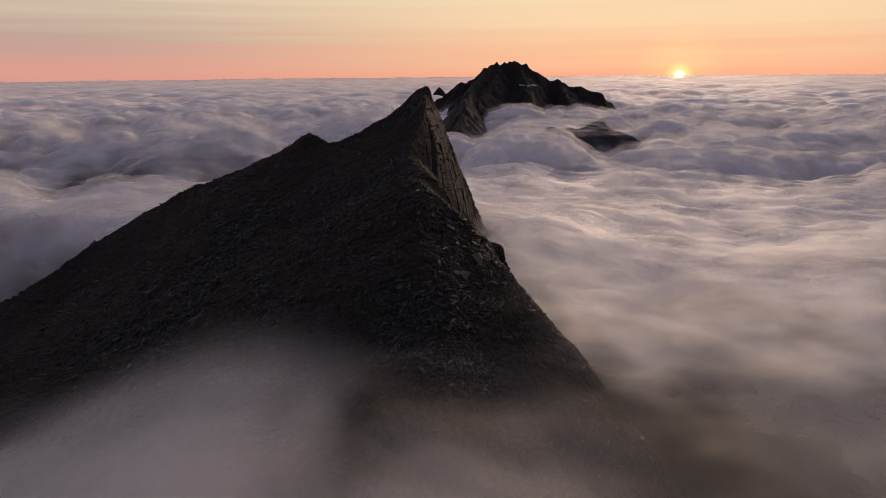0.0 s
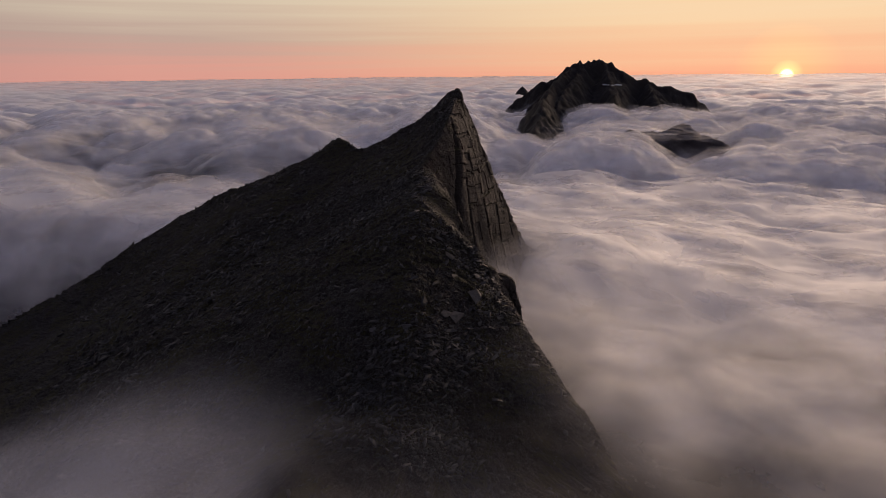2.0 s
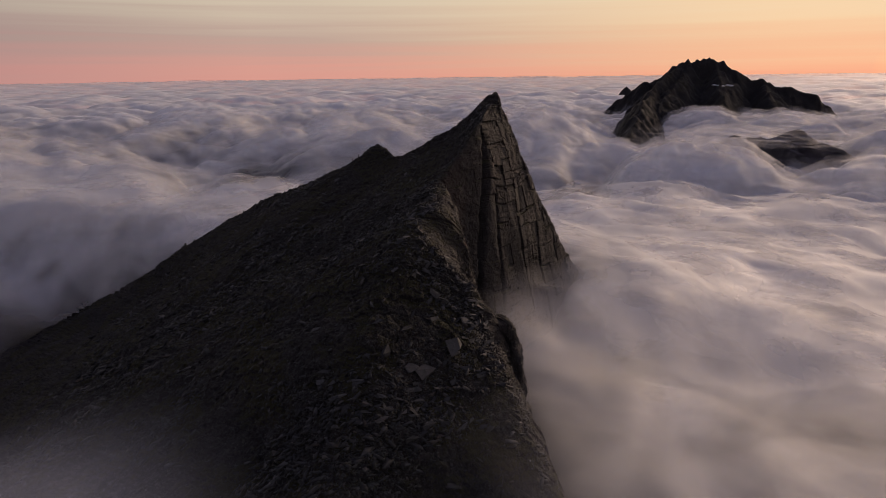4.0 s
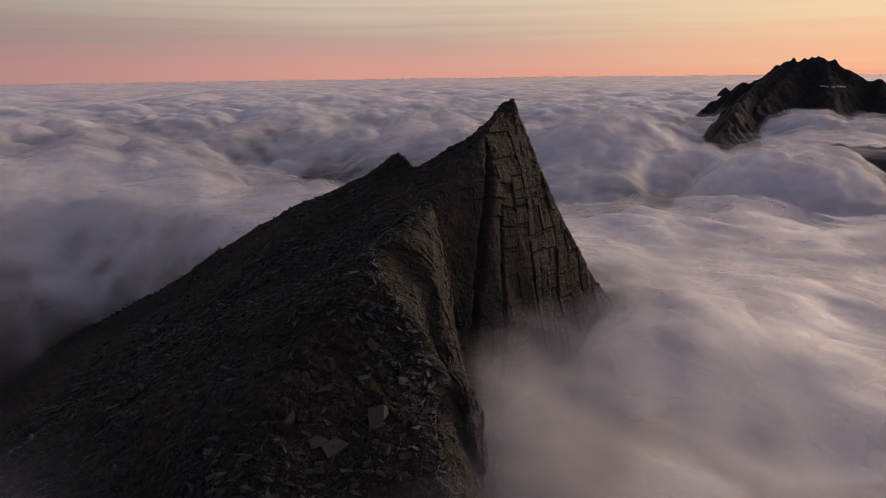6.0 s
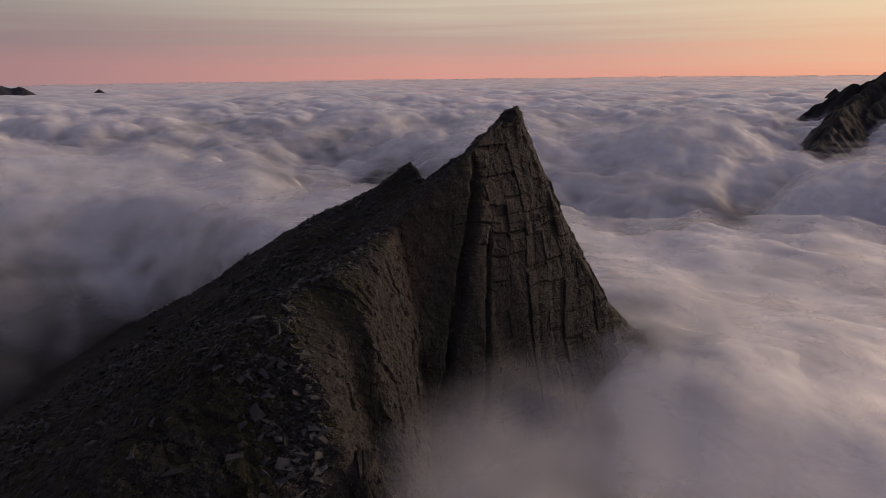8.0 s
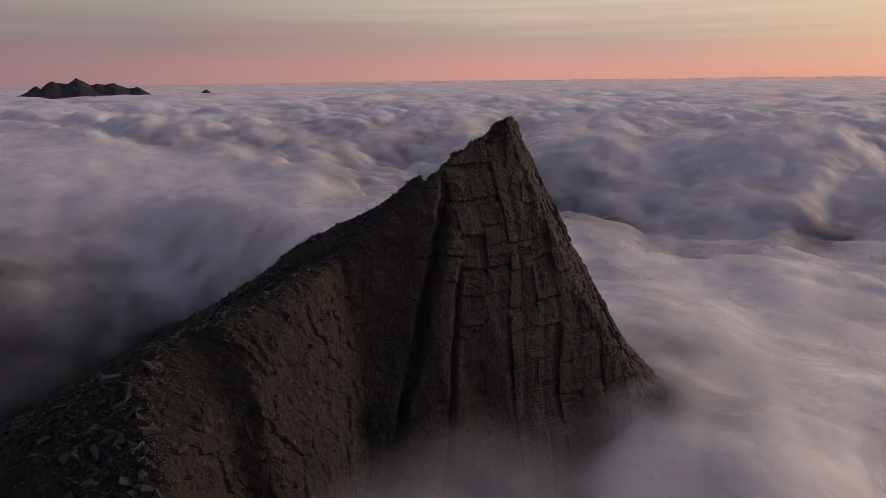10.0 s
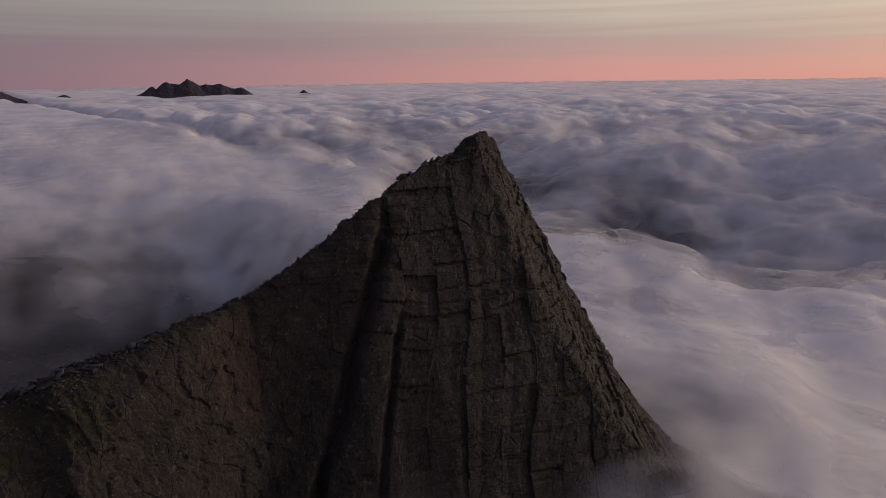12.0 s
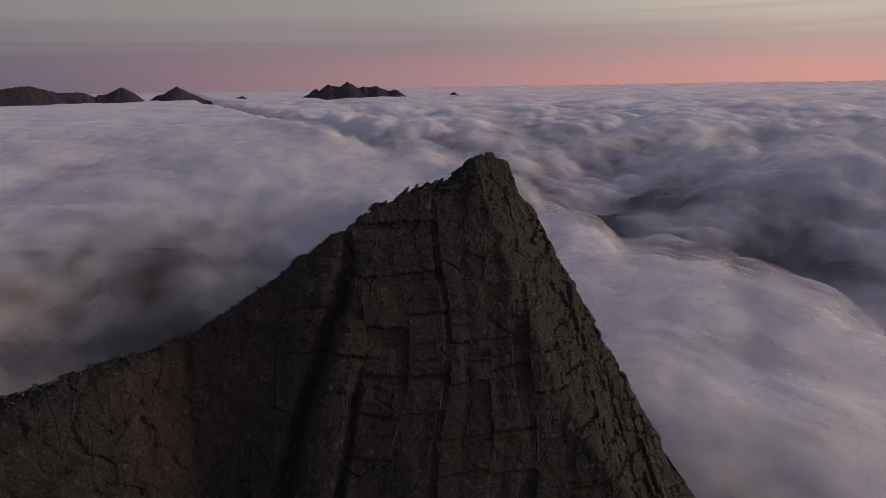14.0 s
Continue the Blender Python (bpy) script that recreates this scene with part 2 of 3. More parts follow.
            shards = g.math("ADD", shards, g.math("MULTIPLY", g.math("SUBTRACT", tone, gap), g.math("MULTIPLY", bare, 0.45 * part)))
    if streaks:
        # small dark flecks from noise, in the colour alone
        flecks = g.ramp(g.noise(2.4, 9, 0.78, pos), [(0.36, 0.85), (0.46, 0.0)])
        c = g.mix(flecks, c, tuple(0.3 * v for v in dark))
    c = g.mix(g.ramp(fine, [(0.57, 0.0), (0.66, 1.0)]), c, tuple(2.4 * v for v in light))
    c = g.mix(g.math("MULTIPLY", g.ramp(g.noise(0.8 * scale, 4, 0.6, pos), [(0.62, 0.0), (0.70, 1.0)]), 0.35), c, (0.16, 0.15, 0.14))
    up = g.add("ShaderNodeSeparateXYZ", {0: geo.outputs["Normal"]}).outputs[2]
    turf = g.ramp(g.noise(0.10 * scale, 9, 0.72, pos), [(grow, 0.0), (grow + 0.08, 1.0)])
    green = g.math("MULTIPLY", g.ramp(up, [(0.45, 0.0), (0.75, 1.0)]), turf)
    c = g.mix(green, c, g.mix(g.noise(0.7 * scale, 5, 0.6, pos), moss, tuple(v * k for v, k in zip(moss, (1.9, 1.3, 1.2)))))
    height = g.noise(1.5 * scale, 10, 0.75, pos)
    if streaks:
        height = g.math("ADD", g.math("ADD", shards, g.math("MULTIPLY", height, 0.7)), g.math("SUBTRACT", g.math("MULTIPLY", slabs, 0.35), g.math("MULTIPLY", gaps, 1.4)))
    bump = g.add("ShaderNodeBump", {"Strength": 1.0, "Distance": 0.5 / scale, "Height": height})
    s = g.add("ShaderNodeBsdfPrincipled", {"Base Color": c, "Roughness": 0.82, "Normal": bump.outputs[0]})
    s.inputs["Specular IOR Level"].default_value = 0.3
    g.add("ShaderNodeOutputMaterial", {"Surface": s.outputs[0]})
    return m


def stone_material():
    """Loose blocks: each its own shade of grey, speckled with lichen."""
    m, g = material("loose_stone")
    geo = g.add("ShaderNodeNewGeometry")
    pos = geo.outputs["Position"]
    one = g.add("ShaderNodeObjectInfo").outputs["Random"]
    each = g.math("FRACT", g.math("ADD", geo.outputs["Random Per Island"], one))
    c = g.ramp(each, [(0.0, (0.026, 0.025, 0.026)), (0.40, (0.042, 0.041, 0.043)), (0.70, (0.056, 0.054, 0.056)), (0.92, (0.088, 0.085, 0.086)), (1.0, (0.075, 0.058, 0.046))])
    c = g.mix(g.ramp(g.noise(1.6, 9, 0.7, pos), [(0.42, 0.0), (0.66, 0.7)]), c, (0.030, 0.030, 0.027))
    c = g.mix(g.ramp(g.noise(5.0, 6, 0.7, pos), [(0.60, 0.0), (0.74, 0.8)]), c, (0.15, 0.148, 0.135))
    bump = g.add("ShaderNodeBump", {"Strength": 0.8, "Distance": 0.12, "Height": g.noise(3.0, 8, 0.7, pos)})
    s = g.add("ShaderNodeBsdfPrincipled", {"Base Color": c, "Roughness": 0.75, "Normal": bump.outputs[0]})
    s.inputs["Specular IOR Level"].default_value = 0.35
    g.add("ShaderNodeOutputMaterial", {"Surface": s.outputs[0]})
    return m


def cloud_material(name, alpha, fray=None, deep=False, least=0.0):
    """White droplets: matt, with a broad sheen at a flat angle. 'thick' on the mesh is how dense the mist is there; a noise frays it."""
    m, g = material(name)
    pos = g.add("ShaderNodeNewGeometry").outputs["Position"]
    a = g.math("MULTIPLY", g.add("ShaderNodeAttribute", attribute_name="thick").outputs["Fac"], alpha)
    if deep:
        # wisps where the cloud is thin
        wisp = g.math("MULTIPLY", g.math("SUBTRACT", g.noise(0.045, 7, 0.6, pos, 0.5), 0.5), g.math("MULTIPLY", a, g.math("SUBTRACT", 1.0, a)))
        a = g.math("ADD", a, g.math("MULTIPLY", wisp, 3.0), clamp=True)
    if fray:
        squash = g.add("ShaderNodeVectorMath", {0: pos, 1: (1, 1, 1.6)}, operation="MULTIPLY").outputs[0]
        a = g.math("MULTIPLY", a, g.ramp(g.noise(fray, 5, 0.5, squash, 0.4), [(0.38, least), (0.60, 1.0)], "EASE"))
    lumps = g.noise(0.035, 9, 0.6, pos, 0.25)
    relief = g.add("ShaderNodeBump", {"Strength": 0.14, "Distance": 8.0, "Height": lumps}).outputs[0]
    body = g.add("ShaderNodeBsdfPrincipled", {"Base Color": (0.82, 0.81, 0.83, 1), "Roughness": 0.65, "Specular IOR Level": 0.3, "Normal": relief})
    sheen = g.add("ShaderNodeBsdfGlossy", {"Color": (0.92, 0.91, 0.91, 1), "Roughness": 0.75, "Normal": relief})
    if deep:
        body.subsurface_method = "RANDOM_WALK"
        for key, value in (("Subsurface Weight", 1.0), ("Subsurface Radius", (1.0, 0.9, 0.85)), ("Subsurface Scale", 14.0), ("Subsurface Anisotropy", 0.3)):
            body.inputs[key].default_value = value
    body = g.add("ShaderNodeMixShader", {0: 0.62, 1: body.outputs[0], 2: sheen.outputs[0]})
    s = g.add("ShaderNodeMixShader", {0: a, 1: g.add("ShaderNodeBsdfTransparent").outputs[0], 2: body.outputs[0]})
    g.add("ShaderNodeOutputMaterial", {"Surface": s.outputs[0]})
    return m


def plain_material(name, colour, rough=0.8):
    m, g = material(name)
    pos = g.add("ShaderNodeNewGeometry").outputs["Position"]
    c = g.mix(g.noise(0.4, 6, 0.6, pos), colour, tuple(0.75 * v for v in colour))
    s = g.add("ShaderNodeBsdfPrincipled", {"Base Color": c, "Roughness": rough})
    g.add("ShaderNodeOutputMaterial", {"Surface": s.outputs[0]})
    return m


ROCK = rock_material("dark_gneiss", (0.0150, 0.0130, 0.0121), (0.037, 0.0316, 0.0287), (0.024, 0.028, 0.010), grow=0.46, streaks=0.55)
FAR_ROCK = rock_material("far_rock", (0.011, 0.0102, 0.0112), (0.023, 0.0208, 0.0215), (0.014, 0.015, 0.010), rust=(0.022, 0.018, 0.017), scale=0.3)
# rock seen far off: the haze in front is put into its blue-grey colour
HAZED_ROCK = rock_material("hazed_rock", (0.034, 0.031, 0.044), (0.060, 0.055, 0.072), (0.036, 0.036, 0.040), rust=(0.05, 0.042, 0.055), scale=0.08)
# heath whose bluish cast is valley haze put into the colour
VALLEY = rock_material("hazed_heath", (0.030, 0.034, 0.040), (0.052, 0.056, 0.064), (0.026, 0.034, 0.026), scale=0.08, grow=0.42)
STONE = stone_material()
SNOW = plain_material("old_snow", (0.75, 0.77, 0.82))
CLOUD = cloud_material("cloud", 1.0, deep=True)
MIST = cloud_material("mist", 0.42, 0.045, least=0.15)
BANK_MIST = cloud_material("thick_mist", 0.24, 0.03, least=0.45)

# ---- the rocky peak ----
# Swells and hollows of the boulder slope, column by column, fitted to its outlines from the camera
SWELL_X, SWELL_Y = (-170, -125, -85, -50, -22, 2), (110, 145, 180, 212, 240, 266)
SWELL = (
    (-0.2, -2.1, -0.6, -0.9, -9.6, 2.6),
    (-0.2, -0.9, -0.4, -2.5, -3.1, 1.6),
    (-0.1, -0.7, -1.5, -1.2, 4.6, -7.0),
    (0.5, -0.8, -2.7, -3.2, -4.3, 3.8),
    (-3.0, 1.3, -5.8, -1.2, -4.7, -3.4),
    (-10.6, 1.0, -0.6, 1.4, 6.8, 0.7),
)
RIDGE_X = (-500, -250, -174, -138, -110, -52, -30, -8, 40)
RIDGE_Y = (240, 249.8, 267.7, 267.6, 269.2, 246.2, 227.5, 224.8, 239)
NOTCH = 4.0
# steps of the summit's crown
CROWN_Y = (201, 208, 211.5, 212.3, 217.0, 217.4, 218.8, 219.1, 222.2, 222.6, 225.0, 225.4, 225.8, 228, 232)
CROWN_Z = (-8.0, -8.0, -8.1, -8.2, -7.9, -6.9, -6.3, -5.0, -4.7, -5.3, -6.0, -7.0, -10.0, -12, -15.5)
EDGE_DEPTH, EDGE_OUT = (4, 9, 16, 25, 37, 52, 75), (-0.9, 0.1, 2.5, 6.3, 11.7, 20.1, 39)


def slope_height(x, y):
    """The broad boulder slope that climbs to the summit, and the flank that rolls over to the cliff's edge."""
    left = -5.2 + 0.531 * (x + 8) + 0.288 * (y - 220.5)
    for cx, column in zip(SWELL_X, SWELL):
        for cy, rise in zip(SWELL_Y, column):
            left = left + rise * dome(x, y, cx, cy, 32, 32)
    left = left + 4.4 * dome(x, y, -54, 247, 8, 8) - 1.8 * dome(x, y, -17, 221, 7, 9) + 1.9 * dome(x, y, -30, 231, 8, 8) - 3.2 * dome(x, y, -3.4, 225.2, 2.8, 2.8)
    flank = -28.0 - 0.502 * (x + 3) + 0.417 * (y - 153) - 1.2 * dome(x, y, 13.5, 149.5, 4.5, 5.5) - 1.5 * dome(x, y, 4, 127, 6, 6)
    return -np.logaddexp(-left / 1.5, -flank / 1.5) * 1.5


def outside(p):
    """Greater than 0 outside the mountain, for the slope, the cliff, the cliff's far edge and the back."""
    x, y, z = p[:, 0], p[:, 1], p[:, 2]
    slope = (z - slope_height(x, y)) * 0.78
    face = np.where(y > 206, 0.19, 0.447) * (y - 206) - 2.3 - 0.274 * (z + 19.4) - 0.095 * np.maximum(z + 20, 0)
    buttress = -7.4 + 0.485 * (183 - y) - 0.215 * (z + 31)
    spur = 14.0 + 0.25 * (148 - y) - 0.85 * (z + 40)
    notch = NOTCH * np.exp(-(((y - 156.2) / 6.0) ** 4)) * smooth(-62, -46, z)
    cliff = (x - np.maximum(face, np.minimum(buttress, spur) - notch)) * 0.93
    edge = 0.903 * (x + 5.3) + 0.429 * (y - 224.5) - np.interp(-z, EDGE_DEPTH, EDGE_OUT) + 0.085 * np.maximum(z + 16, 0)
    ry = np.interp(x, RIDGE_X, RIDGE_Y)
    back = (y - ry - (0.194 + 0.17 * smooth(-40, 10, x)) * (slope_height(x, ry) - z)) * 0.85
    return np.stack([slope, cliff, edge, back])


def hull(p):
    """Greater than 0 outside the mountain; the near shoulder rolls over to the cliff with no sharp edge."""
    slope, cliff, edge, back = outside(p)
    k = 0.05 + 2.3 * smooth(200, 168, p[:, 1]) * smooth(-62, -48, p[:, 2])
    return np.maximum(np.maximum(k * np.logaddexp(slope / k, cliff / k), edge), back)


def stretched(*pieces):
    """Grid lines from pieces of (start, end, step)."""
    return np.concatenate([np.arange(a, b, s) for a, b, s in pieces])


def rocky_peak():
    d = np.array(Vector((0.332, -0.1105, 0.937)).normalized())
    a = np.array(Vector((0.316, 0.949, 0)).normalized())
    b = np.cross(d, a)
    ua = stretched((20, 95, 1.2), (95, 150, 0.26), (150, 236, 0.20), (236, 262, 0.4), (262, 340, 1.6))
    ub = stretched((-80, -5, 1.2), (-5, 12, 0.3), (12, 74, 0.155), (74, 120, 0.36), (120, 190, 0.8), (190, 420, 2.0))
    A, B = np.meshgrid(ua, ub, indexing="ij")
    base = A.reshape(-1, 1) * a + B.reshape(-1, 1) * b
    lo, hi = np.full(len(base), -500.0), np.full(len(base), 500.0)
    for _ in range(24):
        h = (lo + hi) / 2
        out = hull(base + h[:, None] * d) > 0
        hi, lo = np.where(out, h, hi), np.where(out, lo, h)
    p = base + lo[:, None] * d
    q = p.reshape(len(ua), len(ub), 3)
    n = np.cross(np.gradient(q, axis=0), np.gradient(q, axis=1)).reshape(-1, 3)
    n *= np.sign(n @ d)[:, None] / np.maximum(np.linalg.norm(n, axis=1), 1e-9)[:, None]
    f = outside(p)
    wide = 1 + 3.0 * smooth(202, 180, p[:, 1])
    steep = smooth(-1.2, 0.8, (f[1:].max(0) - f[0]) / wide + 0.25 * wave(p, 5, 25))
    x, y, z = p.T
    along = 0.95 * y - 0.30 * x - 0.22 * z + 1.1 * wave(p, 13, 3) + 0.15 * wave(p, 4, 5)
    tall = z + 1.6 * wave(p, 14, 4) + 0.15 * wave(p, 4, 7) + 0.04 * along
    # flat slabs between upright joints and ledges, each a little undercut
    rise1, side1, end1, id1, col1 = joints(along / 4.6, tall / 5.2, 1)
    rise2, _, end2, id2, _ = joints(along / 2.3, tall / 1.7, 2)
    some = wave(p, 13, 35)
    face = 0.14 * col1 + 0.20 * id1 + 0.06 * id2 * (id1 > -0.4)
    face = face + 0.08 * (1 - rise1) * (id1 > 0.1) + 0.05 * (1 - rise2) * (id2 + some > 0.2)
    face = face - 0.55 * (1 - smooth(0.015, 0.05, side1)) * (col1 > 0.1) * smooth(-0.4, 0.2, some)
    face = face - 0.40 * (1 - smooth(0.015, 0.05, end1)) * (id1 > 0.0) - 0.16 * (1 - smooth(0.05, 0.14, end2)) * (id2 + 0.6 * some > 0.65)
    # shallow pillars that run the height of the wall
    pillar = np.stack([along, 0.10 * z, 0 * z], 1)
    face = face + 0.75 * wave(pillar, 7.5, 27) + 0.40 * np.abs(wave(pillar, 3.4, 28))
    # only the sheer wall is cut so clean; the near shoulder is crumbled
    sheer = smooth(186, 200, y + 4 * wave(p, 8, 36))
    gw, iw = cells(along / 2.3 + 0.6 * wave(p, 4, 37), (tall + 0.5 * along) / 2.5 + 0.5 * wave(p, 5, 39), 16)
    gv, iv = cells(along / 0.8, (tall + 0.5 * along) / 0.8, 17)
    crumbled = 0.24 * iw + 0.10 * iv - 0.10 * (1 - smooth(0, 0.10, gw)) + 0.45 * fbm(p, 7, 5, 0.55, 38)
    face = sheer * face + (1 - sheer) * crumbled
    face = face + 0.5 * fbm(p, 20, 2, 0.5, 31) + 0.09 * fbm(p, 1.1, 3, 0.65, 33)
    # broken rock towards the skyline and on the far edge
    torn = smooth(-5, 3, f[2] - f[1]) + smooth(-14, -4, z - 0.2 * (y - 215))
    gt, it = cells(along / 2.2 + 0.3 * wave(p, 4, 34), tall / 2.6, 14)
    gq, iq = cells(along / 0.9, tall / 1.0, 15)
    face = face + np.clip(torn, 0, 1) * (0.24 * it + 0.13 * iq - 0.15 * (1 - smooth(0, 0.12, gt)))
    # the deep gully under the summit's shoulder
    run = (y - (202.2 + 0.42 * (z + 17.7)) + 0.8 * wave(p, 6, 26) + 0.3 * wave(p, 2, 29)) / 0.85
    second = (y - (206.0 + 0.30 * (z + 17.7)) + 0.6 * wave(p, 7, 30)) / 0.5
    face = face - 1.1 * np.exp(-second**2) * smooth(-24, -32, z)
    face = face - 2.3 * np.exp(-run**2) * smooth(-12, -19, z)
    # the boulder slope
    gs1, is1 = cells(x / 3.2 + 0.4 * wave(p, 6, 41), (y + 0.5 * z) / 2.4, 5)
    gs2, is2 = cells(x / 1.3, (y + 0.5 * z) / 1.1, 6)
    gs3, is3 = cells(x / 0.75, (y + 0.5 * z) / 0.7, 8)
    rough = 0.75 + 0.25 * wave(p, 26, 44)
    ground = 1.3 * fbm(p, 18, 3, 0.5, 51) + rough * (0.34 * is1 + 0.26 * is2 + 0.16 * is3 - 0.25 * (1 - smooth(0, 0.15, gs1))) + 0.25 * fbm(p, 1.6, 2, 0.6, 61)
    # slabby ribs that run down the slope
    rib = wave(np.stack([(x * 0.55 - y * 0.83), (x * 0.83 + y * 0.55) * 0.12, x * 0], 1), 7.0, 71)
    ground = ground + 0.7 * np.maximum(rib - 0.25, 0) * smooth(-20, -60, x)
    # the knob at the end of the flank stands proud
    proud = 1.2 * dome(x, y, 13.0, 148, 3.2, 2.8)
    p = p + n * (face * steep + ground * (1 - steep) + proud)[:, None]
    # the summit's block falls off to both sides
    gc, ic = cells(p[:, 1] / 1.3, p[:, 0] / 1.5, 22)
    brow = np.interp(p[:, 1] + 0.3 * wave(p, 1.5, 23), CROWN_Y, CROWN_Z) + 0.22 * ic + 30 * smooth(-13, -22, p[:, 0]) + 30 * smooth(212, 204, p[:, 1])
    p[:, 2] = np.minimum(p[:, 2], brow)
    block = smooth(-12.4, -7.6, p[:, 0]) * smooth(-4.6, -5.6, p[:, 0]) * smooth(214.6, 220.6, p[:, 1]) * smooth(225.6, 221.6, p[:, 1])
    p[:, 2] = np.maximum(p[:, 2], np.where(block > 0, -5.4 + 0.35 * ic - 6 * (1 - block), -1e3))
    p[:, 2] += EYE
    return (len(ua), len(ub)), sheet_mesh("rock_face", p, len(ua), len(ub), ROCK, soft=False, attributes={"steep": steep, "sheer": steep * sheer}), p, n, steep


def block_shape(seed, flat=0.5):
    """One angular block about a metre long, as corners and triangles."""
    rng = random.Random(seed)
    bm = bmesh.new()
    for _ in range(9):
        v = Vector((rng.uniform(-1, 1), rng.uniform(-1, 1), rng.uniform(-1, 1)))
        v /= max(abs(c) for c in v) ** 0.75
        bm.verts.new((0.5 * v.x, 0.36 * v.y, 0.5 * flat * v.z))
    bmesh.ops.convex_hull(bm, input=bm.verts)
    for v in [v for v in bm.verts if not v.link_faces]:
        bm.verts.remove(v)
    bmesh.ops.triangulate(bm, faces=bm.faces)
    me = bpy.data.meshes.new("boulder")
    bm.to_mesh(me)
    bm.free()
    me.materials.append(STONE)
    co = np.array([v.co[:] for v in me.vertices])
    tri = np.array([q.vertices[:] for q in me.polygons])
    return me, co, tri


def joined_blocks(name, shapes, places):
    """Many blocks in one mesh. places: (shape, matrix 3x3, spot)."""
    cos, tris, at = [], [], 0
    for k, m, spot in places:
        _, co, tri = shapes[k]
        cos.append(co @ m.T + spot)
        tris.append(tri + at)
        at += len(co)
    co, tri = np.concatenate(cos), np.concatenate(tris).astype(np.int32)
    me = bpy.data.meshes.new(name)
    me.vertices.add(len(co))
    me.vertices.foreach_set("co", co.astype(np.float32).ravel())
    me.loops.add(tri.size)
    me.loops.foreach_set("vertex_index", tri.ravel())
    me.polygons.add(len(tri))
    me.polygons.foreach_set("loop_start", np.arange(0, tri.size, 3, dtype=np.int32))
    me.update(calc_edges=True)
    me.materials.append(STONE)
    return me


def turned(normal, spin, tilt, size):
    """3 x 3: a block laid on a surface, spun about its normal, tipped a little, scaled."""
    up = Vector(normal).normalized()
    down = Vector((-0.73, -0.60, -0.35))
    down = (down - up * down.dot(up)).normalized()
    m = Matrix((down, up.cross(down), up)).transposed()
    m = m @ Euler((tilt[0], tilt[1], spin)).to_matrix()
    return np.array(m) * np.array(size)


peak = tagged(new("mountain_peak"), "dark jagged rock peak with a sheer cliff, rising out of clouds", "mountain")
GRID, face_mesh, SKIN, SKIN_N, STEEP = rocky_peak()
rock = new("rock_face", face_mesh)
rock.parent = peak

# ---- valley ground under the clouds ----


def valley():
    rings, spokes = 110, 200
    r = np.geomspace(20, 4880, rings)
    t = np.linspace(0, 2 * math.pi, spokes, endpoint=False)
    R, T = np.meshgrid(r, t, indexing="ij")
    x, y = (-60 + R * np.cos(T)).ravel(), (280 + R * np.sin(T)).ravel()
    p = np.stack([x, y, 0 * x], 1)
    z = -210 + 22 * fbm(p, 300, 4, 0.5, 81) + 95 * dome(x, y, -150, 440, 120, 70) + 60 * dome(x, y, 60, 480, 90, 90)
    return sheet_mesh("ground", np.stack([x, y, z + EYE], 1), rings, spokes, VALLEY, True)


tagged(new("ground", valley()), "dark heath-covered valley floor under the clouds", "ground", kind="structure")

# ---- far mountains ----


def ridge_field(x, y, ridges):
    """Height over a plan from ridges: (points of x, y, z; steepness)."""
    best = np.full(x.shape, -1e3)
    for pts, steep in ridges:
        for (x0, y0, z0), (x1, y1, z1) in zip(pts, pts[1:]):
            dx, dy = x1 - x0, y1 - y0
            t = np.clip(((x - x0) * dx + (y - y0) * dy) / (dx * dx + dy * dy), 0, 1)
            far = np.hypot(x - x0 - t * dx, y - y0 - t * dy)
            best = np.maximum(best, z0 + t * (z1 - z0) - steep * far)
    return best


def ridge_mountain(name, box, step, ridges, jag, label, mat=None):
    x0, x1, y0, y1 = box
    xs, ys = np.arange(x0, x1, step), np.arange(y0, y1, step)
    X, Y = np.meshgrid(xs, ys, indexing="ij")
    x, y = X.ravel(), Y.ravel()
    p = np.stack([x, y, 0 * x], 1)
    w = 4 * step
    wx, wy = x + jag * 0.8 * wave(p, w * 1.4, 91), y + jag * 0.8 * wave(p, w * 1.4, 92)
    z = ridge_field(wx, wy, ridges)
    z = z + jag * (0.9 * np.abs(fbm(p, w * 1.5, 4, 0.55, 93)) + 0.5 * fbm(p, w * 4, 2, 0.5, 95) - 0.5)
    me = sheet_mesh(name, np.stack([x, y, np.maximum(z, -150) + EYE], 1), len(xs), len(ys), mat or FAR_ROCK)
    thing = tagged(new(name), label, "mountain")
    body = new("rock_body", me)
    body.parent = thing
    return thing


CREST = ((-30, 1250, -66), (-16, 1245, -53), (17, 1240, -31), (34, 1240, -17), (50, 1240, -21), (72, 1240, -3), (94, 1240, 13), (103, 1240, 20), (112, 1240, 13),
         (120, 1240, 20), (126, 1240, 15), (134, 1240, 20), (159, 1240, 10), (181, 1240, -2), (203, 1240, -15), (225, 1240, -17), (248, 1240, -28),
         (281, 1240, -35), (303, 1240, -37), (330, 1240, -58))
far_peak = ridge_mountain("far_mountain", (-120, 420, 790, 1330), 2.2,
    [(CREST, 1.35), (((94, 1240, 10), (48, 1120, -26), (36, 1000, -40), (29, 900, -54), (25, 820, -70)), 1.1), (((112, 1240, 10), (78, 1130, -26), (56, 1010, -50)), 1.0), (((150, 1240, 8), (150, 1120, -40), (140, 1000, -70)), 0.9), (((225, 1240, -20), (230, 1150, -55)), 0.9)],
    5.0, "distant dark rocky mountain with a toothed crest, half sunk in clouds")
